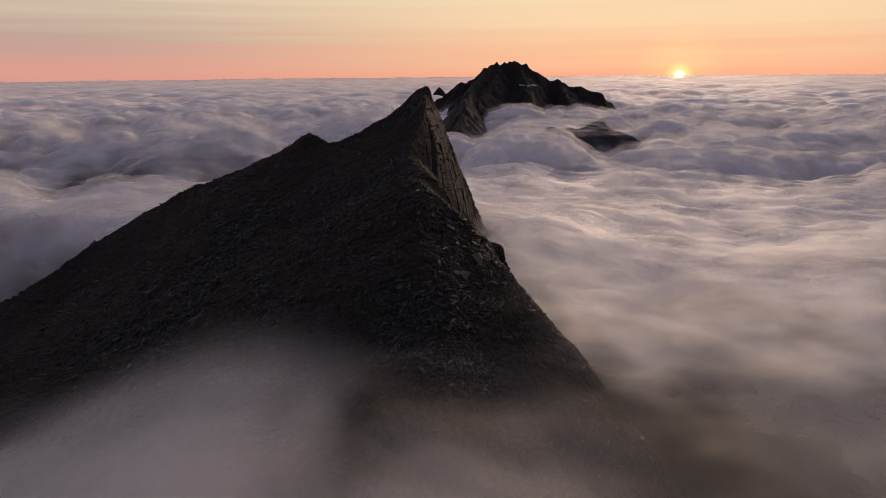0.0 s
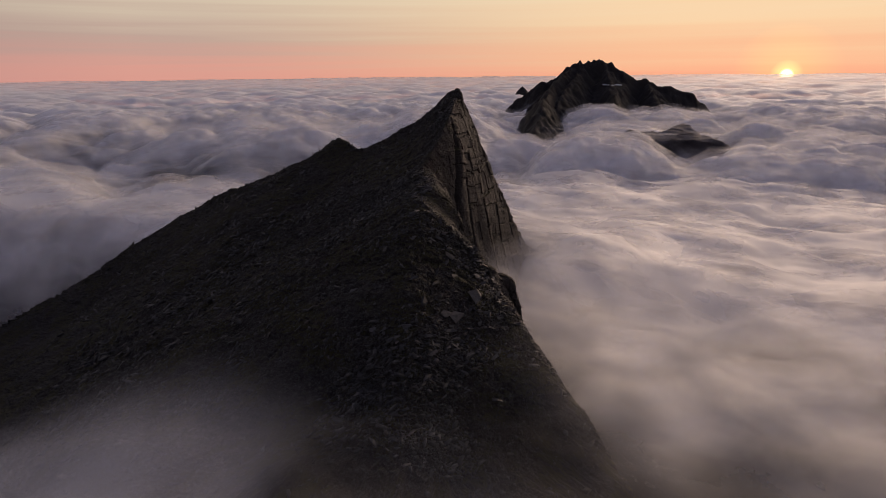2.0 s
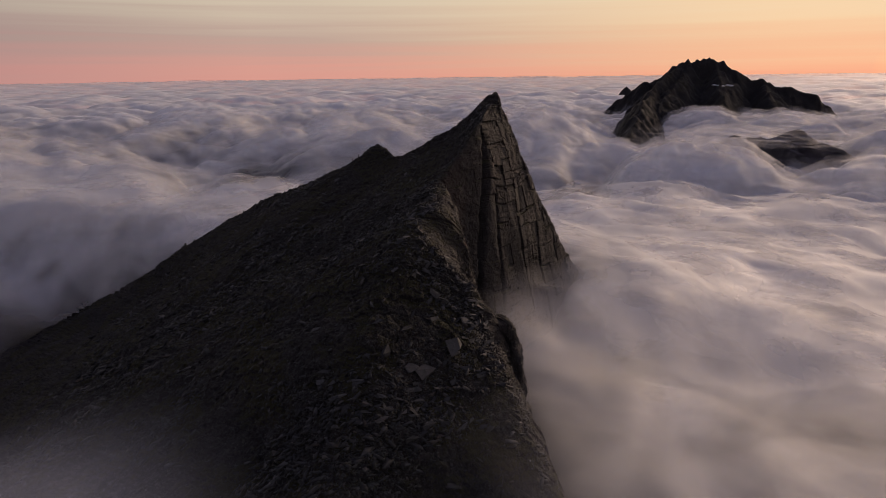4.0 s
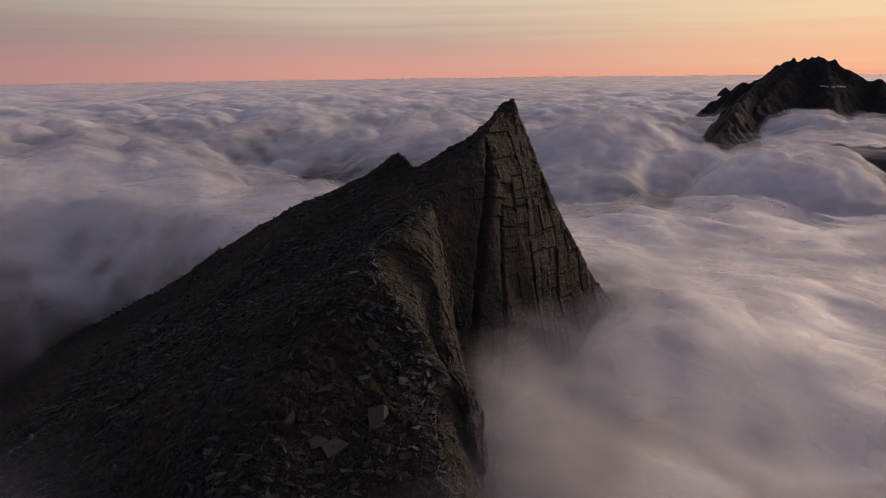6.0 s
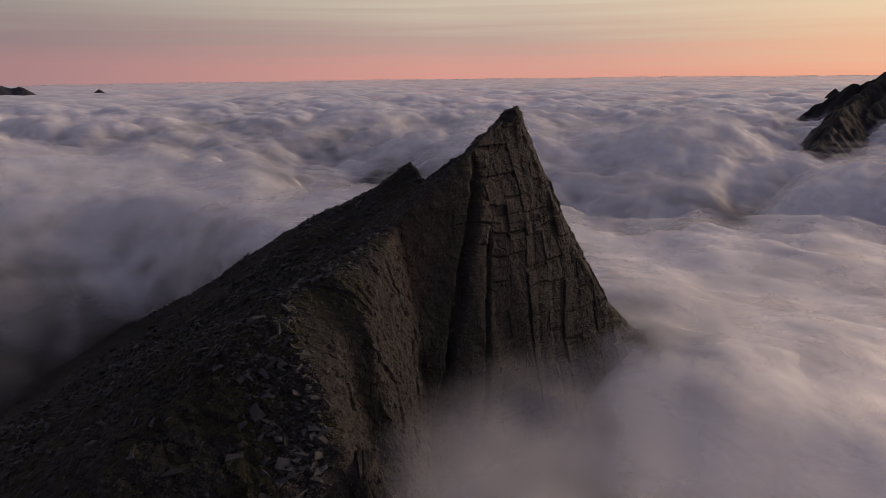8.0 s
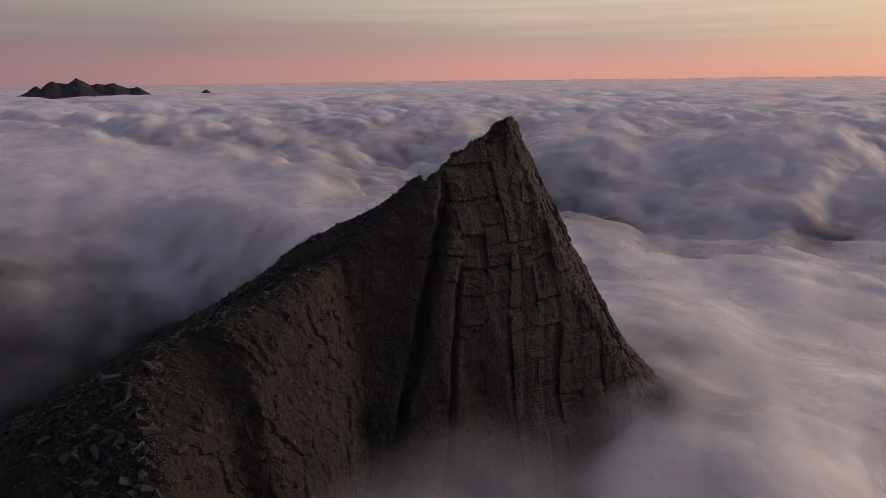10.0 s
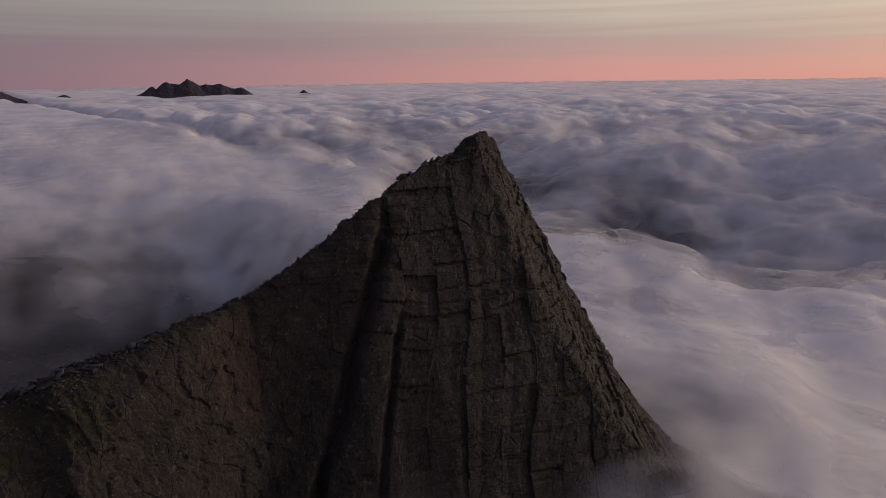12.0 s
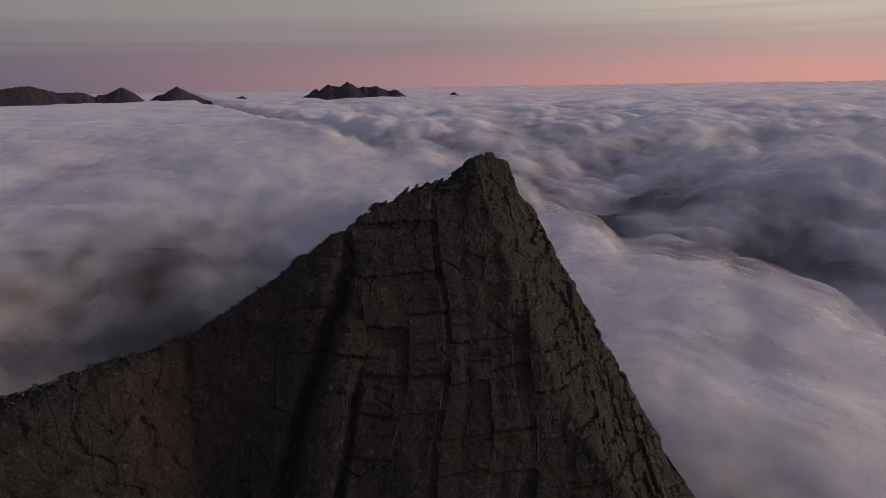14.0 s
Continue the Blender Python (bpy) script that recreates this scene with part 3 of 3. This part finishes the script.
ridge_mountain("rocky_hill", (60, 330, 560, 780), 2.2,
    [(((110, 690, -62), (141, 668, -57), (153, 666, -53), (164, 666, -48), (176, 664, -57), (190, 662, -61), (215, 655, -76)), 0.7)],
    3.0, "low dark rock hill poking out of the clouds", HAZED_ROCK)
ridge_mountain("rock_islet", (-45, 30, 1830, 1890), 2.0, [(((-26, 1860, -60), (-14, 1860, -46), (-10, 1860, -42), (0, 1860, -56)), 1.2)], 2.0, "tiny dark rock tip above distant clouds")
ISLES = (
    ("far_island", ((898, -62), (950, -40), (975, -18), (998, -30), (1036, 2), (1052, -6), (1080, -9), (1100, -14), (1126, 14), (1146, 2), (1172, -18), (1196, -12), (1230, -14), (1262, -8), (1276, -20), (1320, -34), (1352, -28), (1376, -44), (1400, -64)), "distant dark island with a jagged crest above the clouds"),
    ("far_island", ((-420, -10), (-324, 6), (-235, 18), (-168, 3), (-129, -12), (-34, -13), (30, -38)), "long dark distant island ridge above the clouds"),
    ("far_island", ((-34, -42), (30, -26), (62, -22), (112, 2), (128, 5), (158, -16), (205, -50)), "dark distant island with one steep hump"),
    ("far_island", ((225, -56), (262, -36), (290, -32), (349, 6), (372, -8), (410, -28), (480, -60)), "dark cone-shaped distant island"),
    ("far_island", ((600, -56), (631, -45), (662, -58)), "tiny dark distant islet"),
    ("far_island", ((1606, -56), (1616, -44), (1628, -58)), "tiny dark distant islet"),
)
for name, line, label in ISLES:
    y0, y1 = line[0][0], line[-1][0]
    pts = [(-math.sqrt(3200**2 - (y - 184) ** 2) + 60, y, z) for y, z in line]
    xm = sum(q[0] for q in pts) / len(pts)
    ridge_mountain(name, (xm - 130, xm + 130, y0 - 60, y1 + 60), 3.5, [(pts, 0.75)], 4.0, label, HAZED_ROCK)

patch = bmesh.new()
for k in range(5):
    c = Vector((143 + 6.0 * k + 1.5 * (k % 2), 1176 - 3.5 * k, -24.6 + EYE - 0.7 * (k % 3)))
    bmesh.ops.create_icosphere(patch, subdivisions=2, radius=1.0, matrix=Matrix.Translation(c) @ Matrix.Diagonal((4.0, 2.5, 1.3, 1)))
me = bpy.data.meshes.new("snow_patch")
patch.to_mesh(me)
patch.free()
me.materials.append(SNOW)
snow = tagged(new("snow_patch", me), label="small patch of old white snow")
snow.parent = far_peak

# ---- the sea of clouds ----



def puffs(p, size, seed, blend=0.06):
    """Rounded heads with creases between them, from about -0.5 to 0.5."""
    u, v = p[:, 0] / size, p[:, 1] / size
    iu, iv = np.floor(u).astype(np.int64), np.floor(v).astype(np.int64)
    total = np.zeros(u.shape)
    for a in (-1, 0, 1):
        for b in (-1, 0, 1):
            cu, cv = iu + a, iv + b
            x = cu + 0.5 + 0.45 * lattice(cu, cv, 3, seed)
            y = cv + 0.5 + 0.45 * lattice(cu, cv, 7, seed)
            h = 0.30 * lattice(cu, cv, 11, seed) - ((u - x) ** 2 + (v - y) ** 2)
            total = total + np.exp(h / blend)
    return blend * np.log(total + 1e-9) + 0.25


# far rim of the near cloud bank
RIM_X = (-700, -476, -335, -255, -220, -198, -170, -138, -98, -70, -38, -5, 30, 75, 120, 160, 213, 283, 420, 700)
RIM_Y = (420, 412, 408, 370, 350, 366, 372, 362, 368, 374, 362, 400, 414, 420, 404, 386, 376, 392, 380, 380)
# thin places, where dark ground also tones the bank down: x, y, reach both ways, turn, how thin
THIN = ((90, 240, 14, 26, -25, 0.25), (150, 196, 14, 22, -35, 0.3), (10, 192, 20, 36, 0, 0.5), (4, 266, 32, 32, 0, 0.4), (24, 165, 26, 34, 0, 0.4), (62, 108, 72, 56, 0, 0.72), (76, 160, 58, 48, 0, 0.58), (74, 196, 22, 24, 0, 0.28),
        (-225, 250, 60, 42, 0, 0.7), (-250, 262, 110, 60, 0, 0.24), (-148, 452, 60, 34, 0, 0.85), (-22, 500, 30, 34, 0, 0.8))
# edge of the second bank beyond it, along its far left side
SIDE_Y, SIDE_X = (400, 430, 520, 600, 665, 720, 800), (-25, -8, 4, 14, 24, 50, 70)


def cloud_form(x, y):
    """Height of the clouds' top, and how thin they are (0 to 1) in the troughs between their heads; this also stands in
    for shade there.
    """
    p = np.stack([x, y, 0 * x], 1)
    p = p + 5 * np.stack([wave(p, 40, 101), wave(p, 40, 102), 0 * x], 1) + 24 * np.stack([wave(p, 200, 103), wave(p, 200, 104), 0 * x], 1)
    r = np.hypot(x - 30, y - 120)
    far = smooth(200, 600, r)
    # the near bank is smooth and ends in a rounded rim; a deep trough lies behind it
    past = y - np.interp(x, RIM_X, RIM_Y) + 16 * puffs(p, 60, 105) + 10 * puffs(p, 26, 106) - 4
    bank = 1 - smooth(-46, 34, past)
    behind_rim = smooth(-12, 52, past)
    inner = smooth(-30, 16, np.interp(y, SIDE_Y, SIDE_X) - x + 10 * puffs(p, 50, 116)) * smooth(-560, -330, x)
    trough = behind_rim * inner * (1 - smooth(120, 380, past)) + behind_rim * (1 - inner) * (1 - smooth(50, 110, past)) * 0.8
    z = -71 + 6 * far + 27 * smooth(2600, 4900, r) + 2 * bank + 2 * np.exp(-(((past + 18) / 26) ** 2)) - 32 * trough
    calm = (1 - 0.55 * smooth(450, 1300, r)) * (1 - 0.6 * smooth(1500, 4200, r)) * (1 - 0.72 * bank) * (1 - 0.5 * trough)
    large, mid = puffs(p, 150, 113, 0.08), puffs(p, 74, 114, 0.08)
    z = z + calm * (24 * far * puffs(p, 330, 111, 0.10) + (4 + 46 * far) * (large - 0.2) + (4 + 22 * far) * (mid - 0.2))
    # low parts let dark ground through, in place of shade between the heads
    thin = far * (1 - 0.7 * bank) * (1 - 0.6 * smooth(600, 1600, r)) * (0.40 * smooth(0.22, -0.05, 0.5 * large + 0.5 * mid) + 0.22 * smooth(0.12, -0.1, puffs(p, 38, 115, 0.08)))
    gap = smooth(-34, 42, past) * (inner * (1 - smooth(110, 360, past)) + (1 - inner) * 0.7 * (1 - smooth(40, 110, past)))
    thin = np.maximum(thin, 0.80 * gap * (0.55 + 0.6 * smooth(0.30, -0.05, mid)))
    near = (1 - smooth(1100, 2600, r)) * (1 - 0.72 * bank)
    z = z + near * (10.0 * puffs(p, 38, 115, 0.08) + 5.0 * puffs(p, 19, 117, 0.08) + 1.8 * puffs(p, 9, 119, 0.08))
    # long swells of the near bank
    lie = np.stack([0.85 * p[:, 0] - 0.53 * p[:, 1], 0.35 * (0.53 * p[:, 0] + 0.85 * p[:, 1]), 0 * x], 1)
    z = z + bank * (3.0 * wave(lie, 42, 123) + 1.2 * wave(p, 24, 124) + 0.8 * puffs(p, 13, 125))
    # hollows where the valley shows
    rag = 1 + 0.25 * wave(p, 40, 107)
    behind = 1 - smooth(256, 300, y + 0.08 * (x + 170))
    z = z - 64 * rag * dome(x, y, -174, 180, 96, 74) * behind - 36 * dome(x, y, -228, 262, 58, 42) * behind - 16 * rag * dome(x, y, -140, 450, 75, 50) - 12 * dome(x, y, -24, 500, 36, 44)
    z = z - 4 * dome(x, y, 76, 190, 22, 18, 20) - 3 * dome(x, y, 120, 270, 24, 44, -25) - 3 * dome(x, y, 36, 112, 28, 34) - 15 * dome(x, y, 24, 860, 50, 180) + 8 * dome(x, y, 26, 256, 45, 45)
    z = z + 20 * dome(x, y, 170, 990, 110, 110) + 10 * dome(x, y, 90, 570, 70, 70) + 4 * dome(x, y, 165, 640, 80, 40)
    # thin places in the near bank
    for cx, cy, rx, ry, turn, amount in THIN:
        thin = np.maximum(thin, amount * smooth(0.15, 1.0, dome(x, y, cx, cy, rx, ry, turn) + 0.25 * puffs(p, 22, 126) + 0.15 * wave(p, 11, 127)))
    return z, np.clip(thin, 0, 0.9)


def cloud_height(x, y):
    return cloud_form(x, y)[0]


def mist_depth(x, y, z):
    """How far the cloud's top lies above the rock under it."""
    rock = slope_height(x, y)
    p = np.stack([x, y, z], 1)
    gone = outside(p)[1:].max(0)
    return np.maximum(np.maximum(z - rock, 0), 1.6 * np.maximum(gone, 0))


RINGS = np.concatenate([np.geomspace(3, 110, 64, endpoint=False), np.geomspace(110, 1250, 400, endpoint=False), np.geomspace(1250, 4900, 150)])
SPOKES = np.radians(np.concatenate([np.linspace(45, 205, 580, endpoint=False), np.linspace(205, 405, 60, endpoint=False)]))


def sheet_plan(reach, every):
    """Rings round the middle, close together where heads of cloud stand apart; spokes close together towards the sea."""
    R, T = np.meshgrid(RINGS[RINGS < reach][::every], SPOKES[::every], indexing="ij")
    return (30 + R * np.cos(T)).ravel(), (115 + R * np.sin(T)).ravel(), R.ravel(), R.shape


def cloud_sheet(name, lift, reach, every, mat):
    x, y, R, (rings, cols) = sheet_plan(reach, every)
    z, thin = cloud_form(x, y)
    p = np.stack([x, y, 0 * x], 1)
    if lift:
        z = z + lift * (1 + 0.28 * wave(p, 38, 130 + int(lift)) + 0.16 * wave(p, 15, 140 + int(lift)))
    # thin where it laps against the rock
    lap = 8.0 + 12.0 * dome(x, y, -10, 80, 60, 50) + 12.0 * dome(x, y, 28, 150, 40, 60)
    thick = 1 - np.exp(-mist_depth(x, y, z) / (lap + 5.0 * wave(p, 22, 150) + 2.0 * wave(p, 9, 151)))
    thick = thick * (1 - 0.80 * dome(x, y, 34, 76, 90, 44) * (1 + 0.25 * wave(p, 24, 152)))
    rag = 0.16 * puffs(p, 34, 153) + 0.08 * wave(p, 14, 154)
    thick = thick * (1 - 0.93 * smooth(0.0, 1.05, dome(x, y, -215, 178, 140, 94) + rag))
    thick = thick * (1 - 0.45 * dome(x, y, -15, 262, 40, 20) * (1 + 0.4 * wave(p, 14, 156)))
    thick = thick * (1 - 0.85 * smooth(0.25, 1.0, dome(x, y, -145, 440, 70, 42) + rag)) * (1 - 0.8 * smooth(0.25, 1.0, dome(x, y, -24, 500, 34, 40) + rag))
    thick = thick * (1 - 0.5 * smooth(0.2, 1.0, dome(x, y, -320, 455, 50, 24) + rag))
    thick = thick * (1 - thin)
    if lift:
        thick = thick * (1 - 0.35 * smooth(200, 500, R)) * (1 - smooth(0.7 * reach, reach, R))
    else:
        # the far rim turns clear towards the sky, which imitates haze
        thick = thick * (1 - 0.35 * smooth(3800, 4900, R))
    return new(name, sheet_mesh(name, np.stack([x, y, z + EYE], 1), rings, cols, mat, True, {"thick": thick}))


def mist_bank(cx, cy, rx, ry, tops, turn=0.0, density=1.0, fall=0.0):
    """Loose veils one over another, thinning out to nothing at their rim."""
    n = 46
    u = np.linspace(-1.6, 1.6, n)
    U, V = np.meshgrid(u, u, indexing="ij")
    c, s = math.cos(radians(turn)), math.sin(radians(turn))
    x, y = (cx + U * rx * c - V * ry * s).ravel(), (cy + U * rx * s + V * ry * c).ravel()
    bank = tagged(new("mist_bank"), "loose bank of thin grey mist drifting at the rock", "mist", kind="stuff")
    for top in tops:
        p = np.stack([x, y, 0 * x + top], 1)
        z = top + 2.5 * wave(p, 18, int(-top)) + 1.2 * wave(p, 8, int(-top) + 3) - fall * np.sqrt((x - cx) ** 2 + 60)
        thick = density * smooth(0.0, 0.55, np.exp(-1.6 * (U**2 + V**2).ravel()) - 0.03) * (0.92 + 0.2 * wave(p, 30, 5 + int(-top)))
        thick = thick * smooth(-1.0, 4.0, z - cloud_height(x, y)) * (1 - np.exp(-mist_depth(x, y, z) / 5.0))
        veil = new("veil", sheet_mesh("veil", np.stack([x, y, z + EYE], 1), n, n, BANK_MIST, False, {"thick": thick}))
        veil.parent = bank
    return bank


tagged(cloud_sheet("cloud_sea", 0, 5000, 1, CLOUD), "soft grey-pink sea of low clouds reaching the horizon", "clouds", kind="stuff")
for lift in (1.8, 4.2, 7.2):
    tagged(cloud_sheet("mist_layer", lift, 1250, 2, MIST), "thin veil of mist over the clouds", "mist", kind="stuff")
mist_bank(30, 134, 22, 36, (-46, -50, -54, -58, -62, -66), 10, 0.34)
mist_bank(-36, 58, 90, 50, (-44, -46, -48, -50, -52, -54, -56, -58, -60.5, -63), 0, 0.72, 0.33)
mist_bank(-16, 78, 46, 32, (-45, -48, -51, -54, -57, -60, -63), 0, 0.22, 0.10)
mist_bank(18, 50, 78, 40, (-47, -50, -53, -56, -59, -62), 0, 0.06, 0.10)
mist_bank(120, 636, 90, 26, (-50, -53, -56, -59, -62), 0, 0.8)
mist_bank(17, 174, 15, 24, (-46, -49, -52, -55, -58, -61, -64), 0, 0.5)
mist_bank(27, 200, 20, 42, (-55, -58, -61, -64), 0, 0.16)

# ---- loose blocks on the slope ----
rng = np.random.default_rng(7)
SHAPES = [block_shape(k, (0.22, 0.34, 0.5, 0.28)[k % 4]) for k in range(12)]


def scatter():
    x, y, z = SKIN[:, 0], SKIN[:, 1], SKIN[:, 2] - EYE
    bare = fbm(SKIN, 22, 3, 0.5, 121)
    close = smooth(-140, -40, x)
    want = (STEEP < 0.5) * (z > -85) * (x > -200) * (y > 85) * np.clip(0.42 + 1.3 * bare, 0.05, 1) * (0.15 + 0.85 * close)
    crest = (np.abs(STEEP - 0.5) < 0.4) * (z > -60) * 0.38
    q = SKIN.reshape(*GRID, 3)
    area = np.linalg.norm(np.cross(np.gradient(q, axis=0), np.gradient(q, axis=1)), axis=2).ravel()
    want = (want * (1 + 3 * smooth(-60, -15, x)) + crest * 3) * np.minimum(area, 2.0)
    pick = rng.choice(len(SKIN), 42000, replace=False, p=want / want.sum())
    places = []
    for i in pick:
        s = 0.22 + 0.25 * rng.pareto(2.1)
        s = min(s, 1.25) * (1.0 + 0.5 * (SKIN[i, 0] < -60))
        s = min(s, 0.45) if STEEP[i] > 0.4 else s
        n = SKIN_N[i] + rng.normal(0, 0.30, 3)
        n = n * 0.15 + np.array((0, 0, 1)) if STEEP[i] > 0.4 else n
        m = turned(n, rng.normal(0, 0.7), rng.normal(0, 0.22, 2), (s * rng.uniform(1.1, 2.0), s * rng.uniform(0.75, 1.1), s * rng.uniform(0.7, 1.2)))
        places.append((int(rng.integers(len(SHAPES))), m, SKIN[i] + SKIN_N[i] * 0.10 * s, s))
    return places


def nearest_skin(x, y):
    i = np.argmin((SKIN[:, 0] - x) ** 2 + (SKIN[:, 1] - y) ** 2 + 1e3 * (STEEP > 0.6))
    return SKIN[i], SKIN_N[i]


def boulder(k, m, spot):
    ob = new("boulder", SHAPES[k][0])
    ob.parent = peak
    ob.matrix_basis = Matrix([[*m[r], spot[r]] for r in range(3)] + [[0, 0, 0, 1]])
    return ob


places = scatter()
front = [q for q in places if -14 < q[2][0] < 16 and 118 < q[2][1] < 165]
front.sort(key=lambda q: -q[3])
single = {id(q) for q in front[:280]}
rest = [q[:3] for q in places if id(q) not in single]
scree = tagged(new("scree", joined_blocks("scree", SHAPES, rest)), "grey angular scree blocks", kind="stuff")
scree.parent = peak
for k, m, spot, s in front[:280]:
    boulder(k, m, spot)
# the knob at the end of the flank, and the large slabs below it
bm = bmesh.new()
bmesh.ops.create_icosphere(bm, subdivisions=6, radius=1.0)
co = np.array([v.co[:] for v in bm.verts])
box = co / np.maximum(np.abs(co).max(1), 0.75)[:, None]
box = box * np.array((2.3, 2.5, 7.0)) + np.array((12.4, 148.4, -48.6))
box[:, 0] -= 0.22 * (box[:, 2] + 44) + 0.12 * (box[:, 1] - 148)
gk, ik = cells(0.8 * box[:, 0] + 0.7 * box[:, 1], box[:, 2] / 1.9 + 0.2 * box[:, 0], 18)
gj, ij = cells(1.7 * box[:, 0] + 1.5 * box[:, 1], box[:, 2] / 0.7, 19)
box = box + co * (0.30 * ik + 0.14 * ij - 0.2 * (1 - smooth(0, 0.15, gk)) + 0.3 * fbm(box, 3.0, 3, 0.5, 63))[:, None]
for v, c in zip(bm.verts, box):
    v.co = (c[0], c[1], c[2] + EYE)
me = bpy.data.meshes.new("rock_knob")
bm.to_mesh(me)
bm.free()
me.attributes.new("steep", "FLOAT", "POINT").data.foreach_set("value", np.full(len(me.vertices), 0.8, np.float32))
me.materials.append(ROCK)
knob = tagged(new("rock_knob", me), label="blunt dark rock knob at the cliff's edge")
knob.parent = peak
for x, y, s, spin in ((7.2, 134.0, 3.9, 0.9), (4.2, 128.9, 3.0, 0.2), (2.6, 128.0, 2.4, 0.1), (-1.5, 127.5, 2.5, 1.3), (7.5, 141.5, 2.4, -0.4), (1.0, 143.0, 2.2, 2.0)):
    at, n = nearest_skin(x, y)
    boulder(int(10 * s) % 12, turned(n, spin, (0.1, -0.15), (s * 1.15, s, s * 0.9)), at + n * 0.15 * s)
